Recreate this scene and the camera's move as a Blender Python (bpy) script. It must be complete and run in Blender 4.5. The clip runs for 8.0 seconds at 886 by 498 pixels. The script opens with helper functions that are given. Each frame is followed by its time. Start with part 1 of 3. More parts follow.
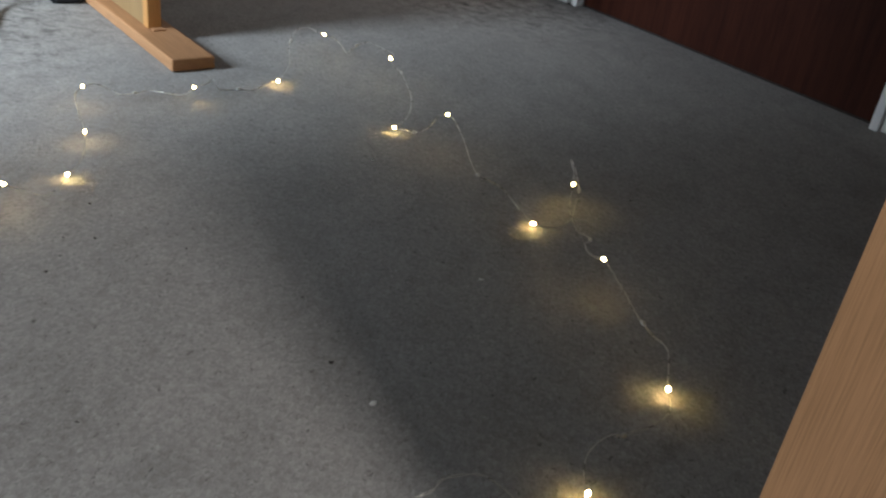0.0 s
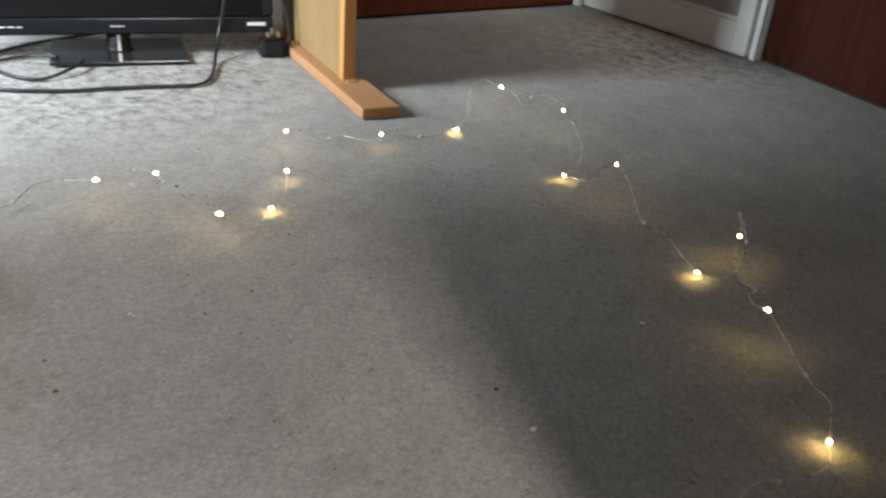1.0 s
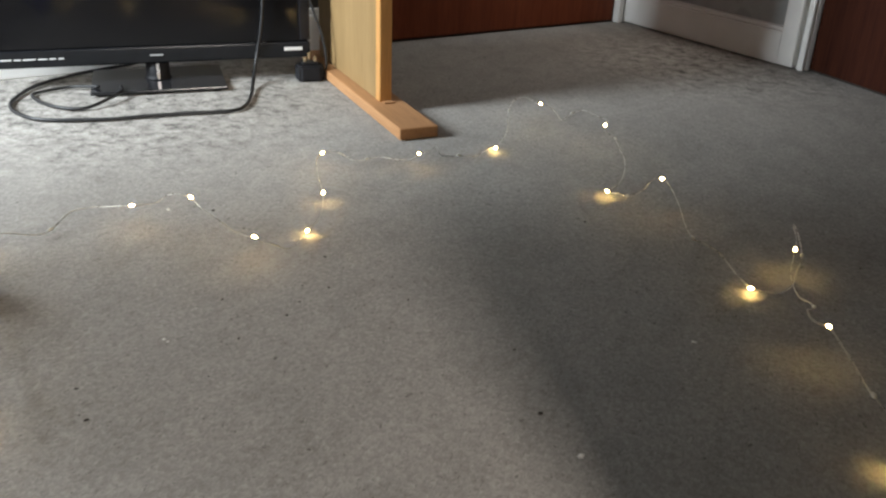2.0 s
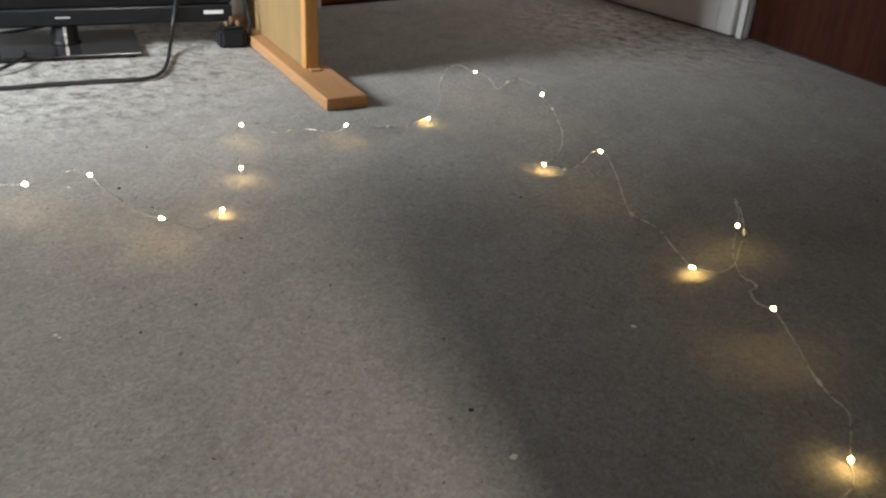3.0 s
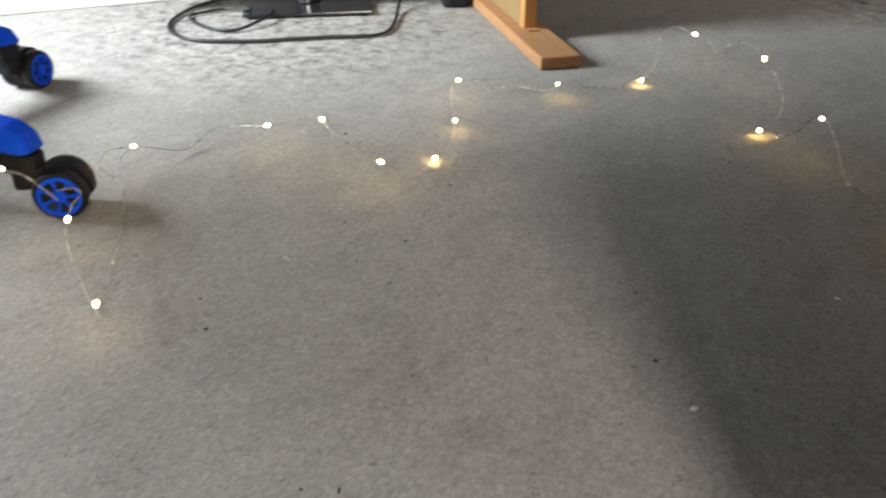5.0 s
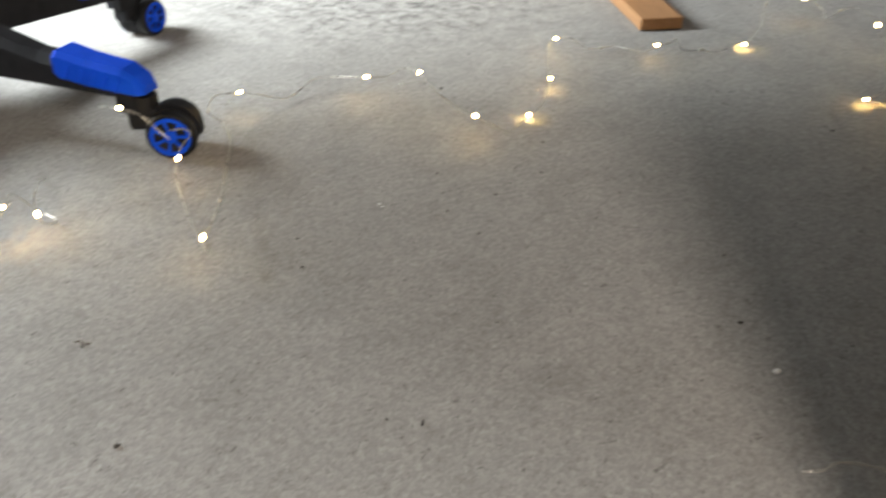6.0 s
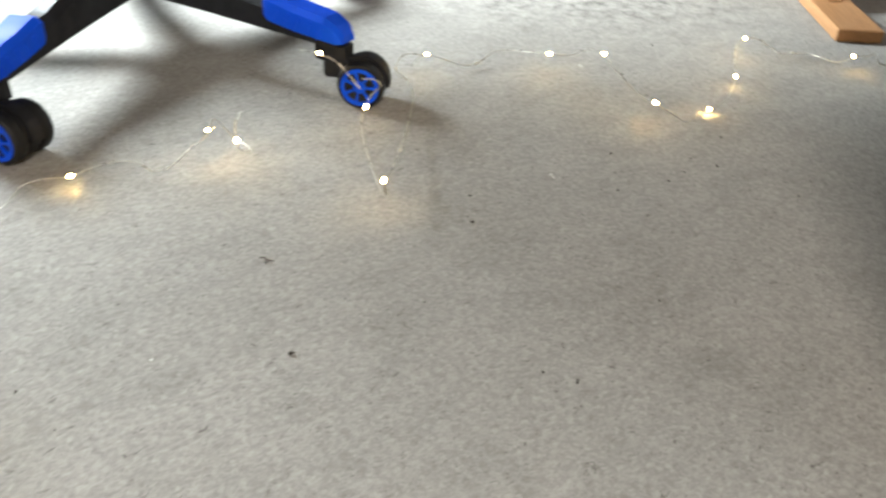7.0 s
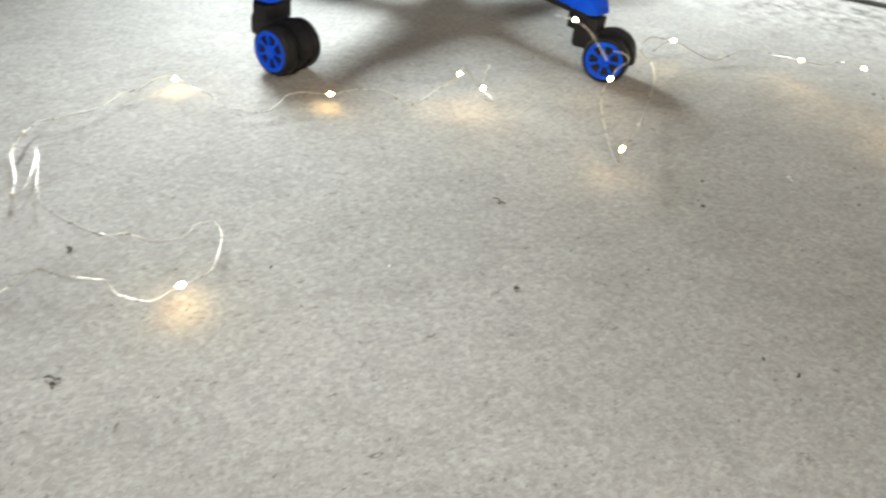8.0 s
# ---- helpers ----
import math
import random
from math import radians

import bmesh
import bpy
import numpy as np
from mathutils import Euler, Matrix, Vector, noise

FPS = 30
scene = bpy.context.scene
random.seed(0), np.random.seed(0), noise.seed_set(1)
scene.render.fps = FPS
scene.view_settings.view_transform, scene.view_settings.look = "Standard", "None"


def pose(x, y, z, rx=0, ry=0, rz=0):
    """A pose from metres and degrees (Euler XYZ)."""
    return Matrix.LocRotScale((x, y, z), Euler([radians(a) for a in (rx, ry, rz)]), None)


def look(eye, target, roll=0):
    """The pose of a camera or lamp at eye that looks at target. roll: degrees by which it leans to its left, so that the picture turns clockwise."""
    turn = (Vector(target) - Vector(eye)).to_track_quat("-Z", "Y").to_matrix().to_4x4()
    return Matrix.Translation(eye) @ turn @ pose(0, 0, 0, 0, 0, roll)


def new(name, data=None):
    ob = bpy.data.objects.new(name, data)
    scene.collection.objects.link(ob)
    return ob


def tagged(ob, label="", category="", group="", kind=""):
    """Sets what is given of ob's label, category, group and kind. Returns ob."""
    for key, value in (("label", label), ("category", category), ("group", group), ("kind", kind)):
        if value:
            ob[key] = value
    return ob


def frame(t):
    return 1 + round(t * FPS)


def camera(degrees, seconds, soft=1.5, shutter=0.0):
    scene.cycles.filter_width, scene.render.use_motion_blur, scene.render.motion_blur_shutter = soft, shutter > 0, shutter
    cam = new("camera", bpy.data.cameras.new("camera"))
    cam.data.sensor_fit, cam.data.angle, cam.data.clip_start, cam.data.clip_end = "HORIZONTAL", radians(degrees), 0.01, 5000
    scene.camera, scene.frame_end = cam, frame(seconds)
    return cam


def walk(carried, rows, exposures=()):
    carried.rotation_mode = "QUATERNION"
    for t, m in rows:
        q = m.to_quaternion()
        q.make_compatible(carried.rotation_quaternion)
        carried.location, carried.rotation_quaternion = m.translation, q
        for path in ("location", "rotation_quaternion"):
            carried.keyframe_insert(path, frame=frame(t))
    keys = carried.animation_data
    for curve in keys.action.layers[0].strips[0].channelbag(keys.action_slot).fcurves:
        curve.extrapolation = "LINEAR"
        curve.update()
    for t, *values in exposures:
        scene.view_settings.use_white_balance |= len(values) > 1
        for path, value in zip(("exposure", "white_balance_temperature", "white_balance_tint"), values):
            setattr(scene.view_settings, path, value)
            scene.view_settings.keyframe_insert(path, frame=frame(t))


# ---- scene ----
cam = camera(55.4, 8.0, soft=2.3, shutter=0.4)
PATH = [
    (0, (0.153, 0.031, 0.473), (0.018, 1.769, -0.507), 8.0),
    (0.5, (0.153, 0.006, 0.479), (-0.144, 1.746, -0.461), 7.0),
    (0.7, (0.164, 0.006, 0.494), (-0.267, 1.707, -0.467), 4.9),
    (1, (0.159, -0.028, 0.493), (-0.368, 1.669, -0.425), 4.8),
    (1.2, (0.162, -0.036, 0.493), (-0.422, 1.649, -0.412), 4.4),
    (2.3, (0.148, 0.043, 0.466), (-0.486, 1.73, -0.402), 2.1),
    (2.4, (0.145, 0.056, 0.463), (-0.439, 1.72, -0.48), 3.5),
    (2.5, (0.144, 0.052, 0.457), (-0.434, 1.719, -0.485), 4.0),
    (3, (0.15, 0.068, 0.456), (-0.344, 1.767, -0.476), 3.6),
    (3.5, (0.155, 0.068, 0.46), (-0.349, 1.746, -0.505), 1.8),
    (4, (0.158, 0.066, 0.467), (-0.367, 1.723, -0.522), 0.6),
    (4.5, (0.161, 0.053, 0.47), (-0.437, 1.678, -0.531), 0.3),
    (4.7, (0.167, 0.045, 0.458), (-0.603, 1.597, -0.542), -0.0),
    (5.8, (0.184, 0.008, 0.464), (-0.825, 1.366, -0.604), -0.3),
    (6, (0.185, 0.009, 0.458), (-0.868, 1.318, -0.627), -0.5),
    (6.2, (0.185, 0.004, 0.449), (-0.945, 1.228, -0.657), -1.1),
    (6.5, (0.177, 0.012, 0.448), (-0.947, 1.209, -0.693), -1.1),
    (6.8, (0.185, -0.012, 0.442), (-1.026, 1.120, -0.676), -0.3),
    (7, (0.182, -0.042, 0.44), (-1.084, 1.052, -0.655), 2.2),
    (7.3, (0.182, -0.077, 0.429), (-1.153, 0.966, -0.634), 4.1),
    (7.5, (0.181, -0.097, 0.427), (-1.21, 0.845, -0.659), 5.7),
    (7.8, (0.180, -0.111, 0.417), (-1.250, 0.734, -0.698), 6.7),
    (8, (0.183, -0.118, 0.413), (-1.274, 0.664, -0.712), 6.8),
]
EXPOSURES = [(0, -0.4, 6050, 14), (0.5, -0.25, 6300, 14), (1, 0.0, 6450, 14), (1.3, 0.0, 6500, 14), (2.5, -0.2, 6850, 15), (3.5, -0.2, 6700, 15), (4.5, 0.0, 6700, 15), (6, 0.12, 6800, 14), (7, 0.45, 6750, 11), (8, 0.53, 6700, 10)]
walk(cam, [(t, look(eye, target, roll)) for t, eye, target, roll in PATH], EXPOSURES)

# ---- light ----
world = bpy.data.worlds.new("daylight")
scene.world = world
world.use_nodes = True
sky = world.node_tree.nodes.new("ShaderNodeTexSky")
sky.sky_type, sky.sun_disc, sky.sun_elevation, sky.sun_rotation = "NISHITA", False, radians(35), radians(150)
world.node_tree.links.new(sky.outputs[0], world.node_tree.nodes["Background"].inputs["Color"])
world.node_tree.nodes["Background"].inputs["Strength"].default_value = 0.05
# windows along their walls: from, to, sill, head
W1 = (1.08, 1.54, 0.90, 2.05)
W2 = (2.00, 2.58, 0.45, 1.35)
# unseen opening added in the back wall for a weak fill
W3 = (1.30, 1.80, 0.50, 1.00)
# lamp added in front of the glazed part of the white door
W4 = (0.10, 0.56, 0.20, 1.00)
COLOUR_1, COLOUR_2, COLOUR_3 = (1.0, 0.95, 0.87), (0.80, 0.93, 1.0), (0.86, 0.95, 1.0)
POWER_1 = 50
POWER_2, POWER_3, POWER_4 = 106, 1, 2.2
LED_GLOW = 138.0
# swivel chair: leg angle and caster heading, degrees
LEGS = [(20, -48), (-49.5, -62), (97.5, 18), (168, 100), (239, 200)]
FLOOR_CABLE = [(-0.837, 1.475, 0.010), (-0.793, 1.399, 0.006), (-0.759, 1.330, 0.005), (-0.760, 1.285, 0.005), (-0.811, 1.241, 0.005), (-0.871, 1.188, 0.005),
               (-0.926, 1.134, 0.005), (-1.019, 1.083, 0.005), (-1.086, 1.092, 0.005), (-1.135, 1.124, 0.005), (-1.167, 1.172, 0.005), (-1.195, 1.249, 0.005),
               (-1.193, 1.340, 0.005), (-1.172, 1.416, 0.005), (-1.12, 1.50, 0.01)]
LOOP_CABLE = [(-1.060, 1.273, 0.014), (-1.127, 1.268, 0.006), (-1.151, 1.219, 0.005), (-1.148, 1.190, 0.005), (-1.095, 1.161, 0.005), (-1.034, 1.154, 0.005),
              (-1.000, 1.173, 0.006), (-0.992, 1.224, 0.012), (-1.004, 1.271, 0.013), (-1.03, 1.30, 0.013)]

# ---- materials ----
def material(name, rough=0.5, metal=0.0, colour=(0.5, 0.5, 0.5), spec=0.5):
    m = bpy.data.materials.new(name)
    m.use_nodes = True
    b = m.node_tree.nodes["Principled BSDF"]
    b.inputs["Base Color"].default_value = (*colour, 1)
    b.inputs["Roughness"].default_value = rough
    b.inputs["Metallic"].default_value = metal
    b.inputs["Specular IOR Level"].default_value = spec
    return m, m.node_tree.nodes, m.node_tree.links, b


def coords(nodes, links, scale=(1, 1, 1), turn=(0, 0, 0)):
    tc = nodes.new("ShaderNodeTexCoord")
    mp = nodes.new("ShaderNodeMapping")
    mp.inputs["Scale"].default_value = scale
    mp.inputs["Rotation"].default_value = turn
    links.new(tc.outputs["Object"], mp.inputs["Vector"])
    return mp.outputs["Vector"]


def noise_tex(nodes, links, vec, scale, detail=4, rough=0.55, warp=0.0):
    n = nodes.new("ShaderNodeTexNoise")
    n.inputs["Scale"].default_value = scale
    n.inputs["Detail"].default_value = detail
    n.inputs["Roughness"].default_value = rough
    n.inputs["Distortion"].default_value = warp
    links.new(vec, n.inputs["Vector"])
    return n.outputs["Fac"]


def ramp(nodes, links, fac, stops):
    r = nodes.new("ShaderNodeValToRGB")
    el = r.color_ramp.elements
    while len(el) < len(stops):
        el.new(0.5)
    for e, (p, c) in zip(el, stops):
        e.position, e.color = p, (*c, 1)
    links.new(fac, r.inputs["Fac"])
    return r.outputs["Color"]


def mix(nodes, links, fac, a, b, how="MIX"):
    m = nodes.new("ShaderNodeMix")
    m.data_type, m.blend_type = "RGBA", how
    for sock, v in ((m.inputs[0], fac), (m.inputs[6], a), (m.inputs[7], b)):
        if isinstance(v, bpy.types.NodeSocket):
            links.new(v, sock)
        elif isinstance(v, tuple):
            sock.default_value = (*v, 1)
        else:
            sock.default_value = v
    return m.outputs[2]


def bump(nodes, links, bsdf, height, strength, distance):
    b = nodes.new("ShaderNodeBump")
    b.inputs["Strength"].default_value = strength
    b.inputs["Distance"].default_value = distance
    links.new(height, b.inputs["Height"])
    links.new(b.outputs["Normal"], bsdf.inputs["Normal"])


def tuft_tex(nodes, links, vec, scale, jitter=1.0):
    n = nodes.new("ShaderNodeTexVoronoi")
    n.inputs["Scale"].default_value = scale
    n.inputs["Randomness"].default_value = jitter
    links.new(vec, n.inputs["Vector"])
    one = nodes.new("ShaderNodeSeparateColor")
    links.new(n.outputs["Color"], one.inputs[0])
    return n.outputs["Distance"], one.outputs[0]


def near_spot(nodes, links, vec, x, y, inner, outer):
    """1 within inner metres of (x, y), fading to 0 at outer."""
    d = nodes.new("ShaderNodeVectorMath")
    d.operation = "DISTANCE"
    links.new(vec, d.inputs[0])
    d.inputs[1].default_value = (x, y, 0)
    m = nodes.new("ShaderNodeMapRange")
    m.interpolation_type = "SMOOTHSTEP"
    links.new(d.outputs["Value"], m.inputs["Value"])
    m.inputs["From Min"].default_value, m.inputs["From Max"].default_value = inner, outer
    m.inputs["To Min"].default_value, m.inputs["To Max"].default_value = 1.0, 0.0
    return m.outputs["Result"]


def times(nodes, links, a, b):
    m = nodes.new("ShaderNodeMath")
    m.operation = "MULTIPLY"
    for sock, v in ((m.inputs[0], a), (m.inputs[1], b)):
        if isinstance(v, bpy.types.NodeSocket):
            links.new(v, sock)
        else:
            sock.default_value = v
    return m.outputs[0]


def carpet_material():
    m, n, l, b = material("grey_twist_carpet", 0.95, spec=0.08)
    v = coords(n, l)
    v2 = coords(n, l, (1.0, 0.6, 1.0), (0, 0, radians(38)))
    grain = noise_tex(n, l, v, 760, 3, 0.75)
    tuft = noise_tex(n, l, v2, 260, 5, 0.72, 0.9)
    pile, shade = tuft_tex(n, l, v, 240)
    pile_shadow = noise_tex(n, l, v2, 165, 3, 0.6, 1.4)
    nap = noise_tex(n, l, v2, 17, 5, 0.62, 0.9)
    worn = noise_tex(n, l, v, 3.4, 5, 0.6, 0.4)
    scuff = noise_tex(n, l, coords(n, l, (1.0, 1.1, 1.0)), 33, 7, 0.78, 0.4)
    base = ramp(n, l, tuft, [(0.28, CARPET_LOW), (0.5, CARPET_MID), (0.72, CARPET_HIGH)])
    base = mix(n, l, 0.14, base, ramp(n, l, grain, [(0.32, (0.20, 0.20, 0.20)), (0.68, (0.80, 0.80, 0.79))]), "OVERLAY")
    base = mix(n, l, 0.16, base, shade, "SOFT_LIGHT")
    # small shadows between the twisted tufts, put into the colour as dark dashes
    base = mix(n, l, 0.7, base, ramp(n, l, pile_shadow, [(0.27, (0.10, 0.098, 0.095)), (0.38, (0.5, 0.5, 0.5)), (0.66, (0.5, 0.5, 0.5)), (0.76, (0.64, 0.64, 0.63))]), "OVERLAY")
    base = mix(n, l, 0.32, base, ramp(n, l, nap, [(0.34, (0.34, 0.34, 0.34)), (0.5, (0.5, 0.5, 0.5)), (0.68, (0.60, 0.60, 0.60))]), "OVERLAY")
    base = mix(n, l, 0.26, base, ramp(n, l, worn, [(0.3, (0.38, 0.375, 0.37)), (0.7, (0.60, 0.60, 0.59))]), "OVERLAY")
    # flattened, scuffed pile before the television and by the glazed door
    rubbed = ramp(n, l, scuff, [(0.38, (0.07, 0.07, 0.075)), (0.46, (0.38, 0.38, 0.38)), (0.53, (0.55, 0.55, 0.55)), (0.66, (0.76, 0.76, 0.76))])
    base = mix(n, l, times(n, l, near_spot(n, l, v, -1.00, 1.30, 0.20, 0.58), 0.75), base, rubbed, "OVERLAY")
    base = mix(n, l, times(n, l, near_spot(n, l, v, 0.02, 2.20, 0.12, 0.50), 0.7), base, rubbed, "OVERLAY")
    l.new(base, b.inputs["Base Color"])
    h = mix(n, l, 0.4, tuft, grain)
    h = mix(n, l, 0.35, h, pile)
    bump(n, l, b, h, 0.28, 0.004)
    return m


def wood_material(name, low, high, scale=(30, 30, 1.2), rough=0.45, turn=(0, 0, 0), grain=0.5, spec=0.4):
    m, n, l, b = material(name, rough, spec=spec)
    v = coords(n, l, scale, turn)
    g = noise_tex(n, l, v, 3.0, 6, 0.62, 0.5)
    f = noise_tex(n, l, coords(n, l, tuple(s * 6 for s in scale), turn), 3.0, 3, 0.6)
    base = ramp(n, l, g, [(0.28, low), (0.72, high)])
    base = mix(n, l, grain * 0.6, base, ramp(n, l, f, [(0.35, tuple(c * 0.55 for c in low)), (0.6, high)]), "MIX")
    wide = noise_tex(n, l, coords(n, l), 5.0, 3)
    base = mix(n, l, 0.25, base, ramp(n, l, wide, [(0.3, (0.36, 0.35, 0.34)), (0.7, (0.62, 0.62, 0.62))]), "OVERLAY")
    l.new(base, b.inputs["Base Color"])
    bump(n, l, b, f, 0.12, 0.001)
    return m


def plain_material(name, colour, rough, spec=0.5, metal=0.0, mottle=0.12, size=40, relief=0.0):
    m, n, l, b = material(name, rough, metal, colour, spec)
    f = noise_tex(n, l, coords(n, l), size, 5)
    lo = tuple(c * (1 - mottle) for c in colour)
    hi = tuple(min(1, c * (1 + mottle)) for c in colour)
    l.new(ramp(n, l, f, [(0.3, lo), (0.7, hi)]), b.inputs["Base Color"])
    r = ramp(n, l, noise_tex(n, l, coords(n, l), size * 0.6, 4), [(0.3, (rough * 0.8,) * 3), (0.7, (min(1, rough * 1.2),) * 3)])
    l.new(r, b.inputs["Roughness"])
    if relief:
        bump(n, l, b, noise_tex(n, l, coords(n, l), size * 8, 3), relief, 0.0006)
    return m


CARPET_LOW, CARPET_MID, CARPET_HIGH = (0.248, 0.2355, 0.2175), (0.33, 0.3125, 0.2885), (0.42, 0.402, 0.374)
CARPET = carpet_material()
PAINT = plain_material("white_gloss_paint", (0.84, 0.83, 0.80), 0.35, mottle=0.04, size=12)
# walls and ceiling are near black so that little light bounces into the shade
WALL = plain_material("low_bounce_wall", (0.042, 0.036, 0.031), 0.8, spec=0.2, mottle=0.05, size=8, relief=0.15)
CEIL = plain_material("low_bounce_ceiling", (0.042, 0.040, 0.038), 0.9, spec=0.2, mottle=0.03, size=6)
MAHOGANY = wood_material("dark_mahogany_veneer", (0.020, 0.0055, 0.003), (0.058, 0.016, 0.008), (22, 22, 1.0), 0.62, spec=0.1)
REDWOOD = wood_material("red_brown_veneer", (0.11, 0.024, 0.009), (0.22, 0.054, 0.021), (26, 26, 1.0), 0.5, spec=0.2)
OAK = wood_material("varnished_light_oak", (0.36, 0.172, 0.072), (0.50, 0.265, 0.122), (1.4, 40, 40), 0.5)
LIPPING = wood_material("honey_wood_lipping", (0.50, 0.240, 0.072), (0.62, 0.32, 0.11), (34, 34, 1.2), 0.4)
PLY = wood_material("tan_veneered_board", (0.25, 0.158, 0.066), (0.32, 0.208, 0.094), (12, 12, 1.0), 0.5, grain=0.3)
NEARWOOD = wood_material("brown_oak_board", (0.30, 0.165, 0.075), (0.40, 0.225, 0.11), (55, 55, 1.3), 0.45, grain=0.7)
BLACK = plain_material("black_nylon", (0.012, 0.012, 0.014), 0.6, spec=0.22, mottle=0.25, size=60, relief=0.3)
RUBBER = plain_material("black_rubber_tyre", (0.010, 0.010, 0.011), 0.5, spec=0.25, mottle=0.2, size=90)
BLUE = plain_material("bright_blue_plastic", (0.002, 0.075, 0.70), 0.6, spec=0.12, mottle=0.08, size=30)
GLOSS = plain_material("gloss_black_plastic", (0.010, 0.010, 0.012), 0.16, mottle=0.2, size=20)
BEZEL = plain_material("grey_black_bezel", (0.011, 0.012, 0.014), 0.22, spec=0.3, mottle=0.15, size=30)
SCREEN = plain_material("black_screen", (0.005, 0.005, 0.006), 0.12, spec=0.3, mottle=0.2, size=8)
GLASSBASE = plain_material("smoked_black_glass", (0.018, 0.018, 0.020), 0.13, mottle=0.3, size=14)
CABLE = plain_material("black_cable_sheath", (0.014, 0.014, 0.015), 0.45, mottle=0.2, size=60)
STICKER = plain_material("white_sticker", (0.82, 0.83, 0.83), 0.5, mottle=0.03)
PRINT = plain_material("grey_print", (0.45, 0.46, 0.47), 0.5, mottle=0.03)
CHROME = plain_material("polished_metal", (0.85, 0.85, 0.87), 0.3, metal=1.0, mottle=0.05)
BRASS = plain_material("brass_pin", (0.72, 0.60, 0.42), 0.28, metal=1.0, mottle=0.08)
WIRE = plain_material("silver_lacquered_wire", (0.58, 0.54, 0.47), 0.3, metal=0.65, mottle=0.08, size=200)
RESIN = plain_material("clear_resin", (0.66, 0.63, 0.54), 0.15, mottle=0.05)
LINT = plain_material("white_lint", (0.75, 0.74, 0.70), 0.9, mottle=0.1)
CRUMB = plain_material("dark_crumb", (0.035, 0.028, 0.022), 0.9, mottle=0.3)
TWIG = plain_material("dry_brown_twig", (0.075, 0.045, 0.028), 0.8, spec=0.2, mottle=0.3)
FROST = plain_material("grey_obscured_glass", (0.36, 0.38, 0.38), 0.3, mottle=0.1, size=20)
BULB = bpy.data.materials.new("warm_led")
BULB.use_nodes = True
BULB.node_tree.nodes["Principled BSDF"].inputs["Base Color"].default_value = (1, 0.85, 0.55, 1)
BULB.node_tree.nodes["Principled BSDF"].inputs["Emission Color"].default_value = (1.0, 0.70, 0.25, 1)
BULB.node_tree.nodes["Principled BSDF"].inputs["Emission Strength"].default_value = LED_GLOW

# ---- mesh helpers ----
def finish(bm, name, mat, smooth=False):
    me = bpy.data.meshes.new(name)
    bmesh.ops.recalc_face_normals(bm, faces=bm.faces)
    bm.to_mesh(me)
    bm.free()
    me.materials.append(mat)
    if smooth:
        for p in me.polygons:
            p.use_smooth = True
    return me


def part(name, bm, mat, parent=None, label="", at=None, smooth=False):
    ob = new(name, finish(bm, name, mat, smooth))
    if parent is not None:
        ob.parent = parent
    if at is not None:
        ob.matrix_basis = at
    if label:
        tagged(ob, label)
    return ob


def thing(name, m, label, category, group="", kind=""):
    ob = new(name)
    ob.empty_display_size = 0.05
    ob.matrix_basis = m
    return tagged(ob, label, category, group, kind)


def box(bm, lo, hi, bevel=0.0, m=None, segments=2):
    c = [(a + b) / 2 for a, b in zip(lo, hi)]
    s = [b - a for a, b in zip(lo, hi)]
    made = bmesh.ops.create_cube(bm, size=1, matrix=Matrix.Translation(c) @ Matrix.Diagonal((*s, 1)))["verts"]
    if bevel:
        edges = list({e for v in made for e in v.link_edges})
        out = bmesh.ops.bevel(bm, geom=edges, offset=bevel, segments=segments, affect="EDGES", profile=0.5)
        made = list({v for f in out["faces"] for v in f.verts} | {v for v in made if v.is_valid})
    if m is not None:
        bmesh.ops.transform(bm, matrix=m, verts=made)
    return bm


def lathe(bm, profile, steps=32, m=None, holes=False):
    """Turn (radius, height) pairs about z."""
    rings = []
    for r, h in profile:
        ring = [bm.verts.new((r * math.cos(a), r * math.sin(a), h)) for a in [2 * math.pi * i / steps for i in range(steps)]]
        rings.append(ring)
    for a, b in zip(rings, rings[1:]):
        for i in range(steps):
            bm.faces.new((a[i], a[(i + 1) % steps], b[(i + 1) % steps], b[i]))
    if not holes:
        bm.faces.new(rings[0][::-1])
        bm.faces.new(rings[-1])
    if m is not None:
        bmesh.ops.transform(bm, matrix=m, verts=[v for r in rings for v in r])
    return bm


def smooth_path(pts, per=6):
    p = [Vector(q) for q in pts]
    p = [2 * p[0] - p[1]] + p + [2 * p[-1] - p[-2]]
    out = []
    for i in range(1, len(p) - 2):
        for k in range(per):
            t = k / per
            a, b, c, d = p[i - 1:i + 3]
            out.append(0.5 * (2 * b + (c - a) * t + (2 * a - 5 * b + 4 * c - d) * t * t + (3 * b - a - 3 * c + d) * t ** 3))
    out.append(p[-2])
    return out


def tube(bm, path, radius, sides=8, flat=1.0):
    rings = []
    for i, q in enumerate(path):
        d = (path[min(i + 1, len(path) - 1)] - path[max(i - 1, 0)]).normalized()
        side = d.cross(Vector((0, 0, 1)))
        side = side.normalized() if side.length > 1e-4 else Vector((1, 0, 0))
        up = side.cross(d)
        rings.append([bm.verts.new(q + radius * (math.cos(a) * side + flat * math.sin(a) * up)) for a in [2 * math.pi * j / sides for j in range(sides)]])
    for a, b in zip(rings, rings[1:]):
        for j in range(sides):
            bm.faces.new((a[j], a[(j + 1) % sides], b[(j + 1) % sides], b[j]))
    bm.faces.new(rings[0][::-1])
    bm.faces.new(rings[-1])
    return bm


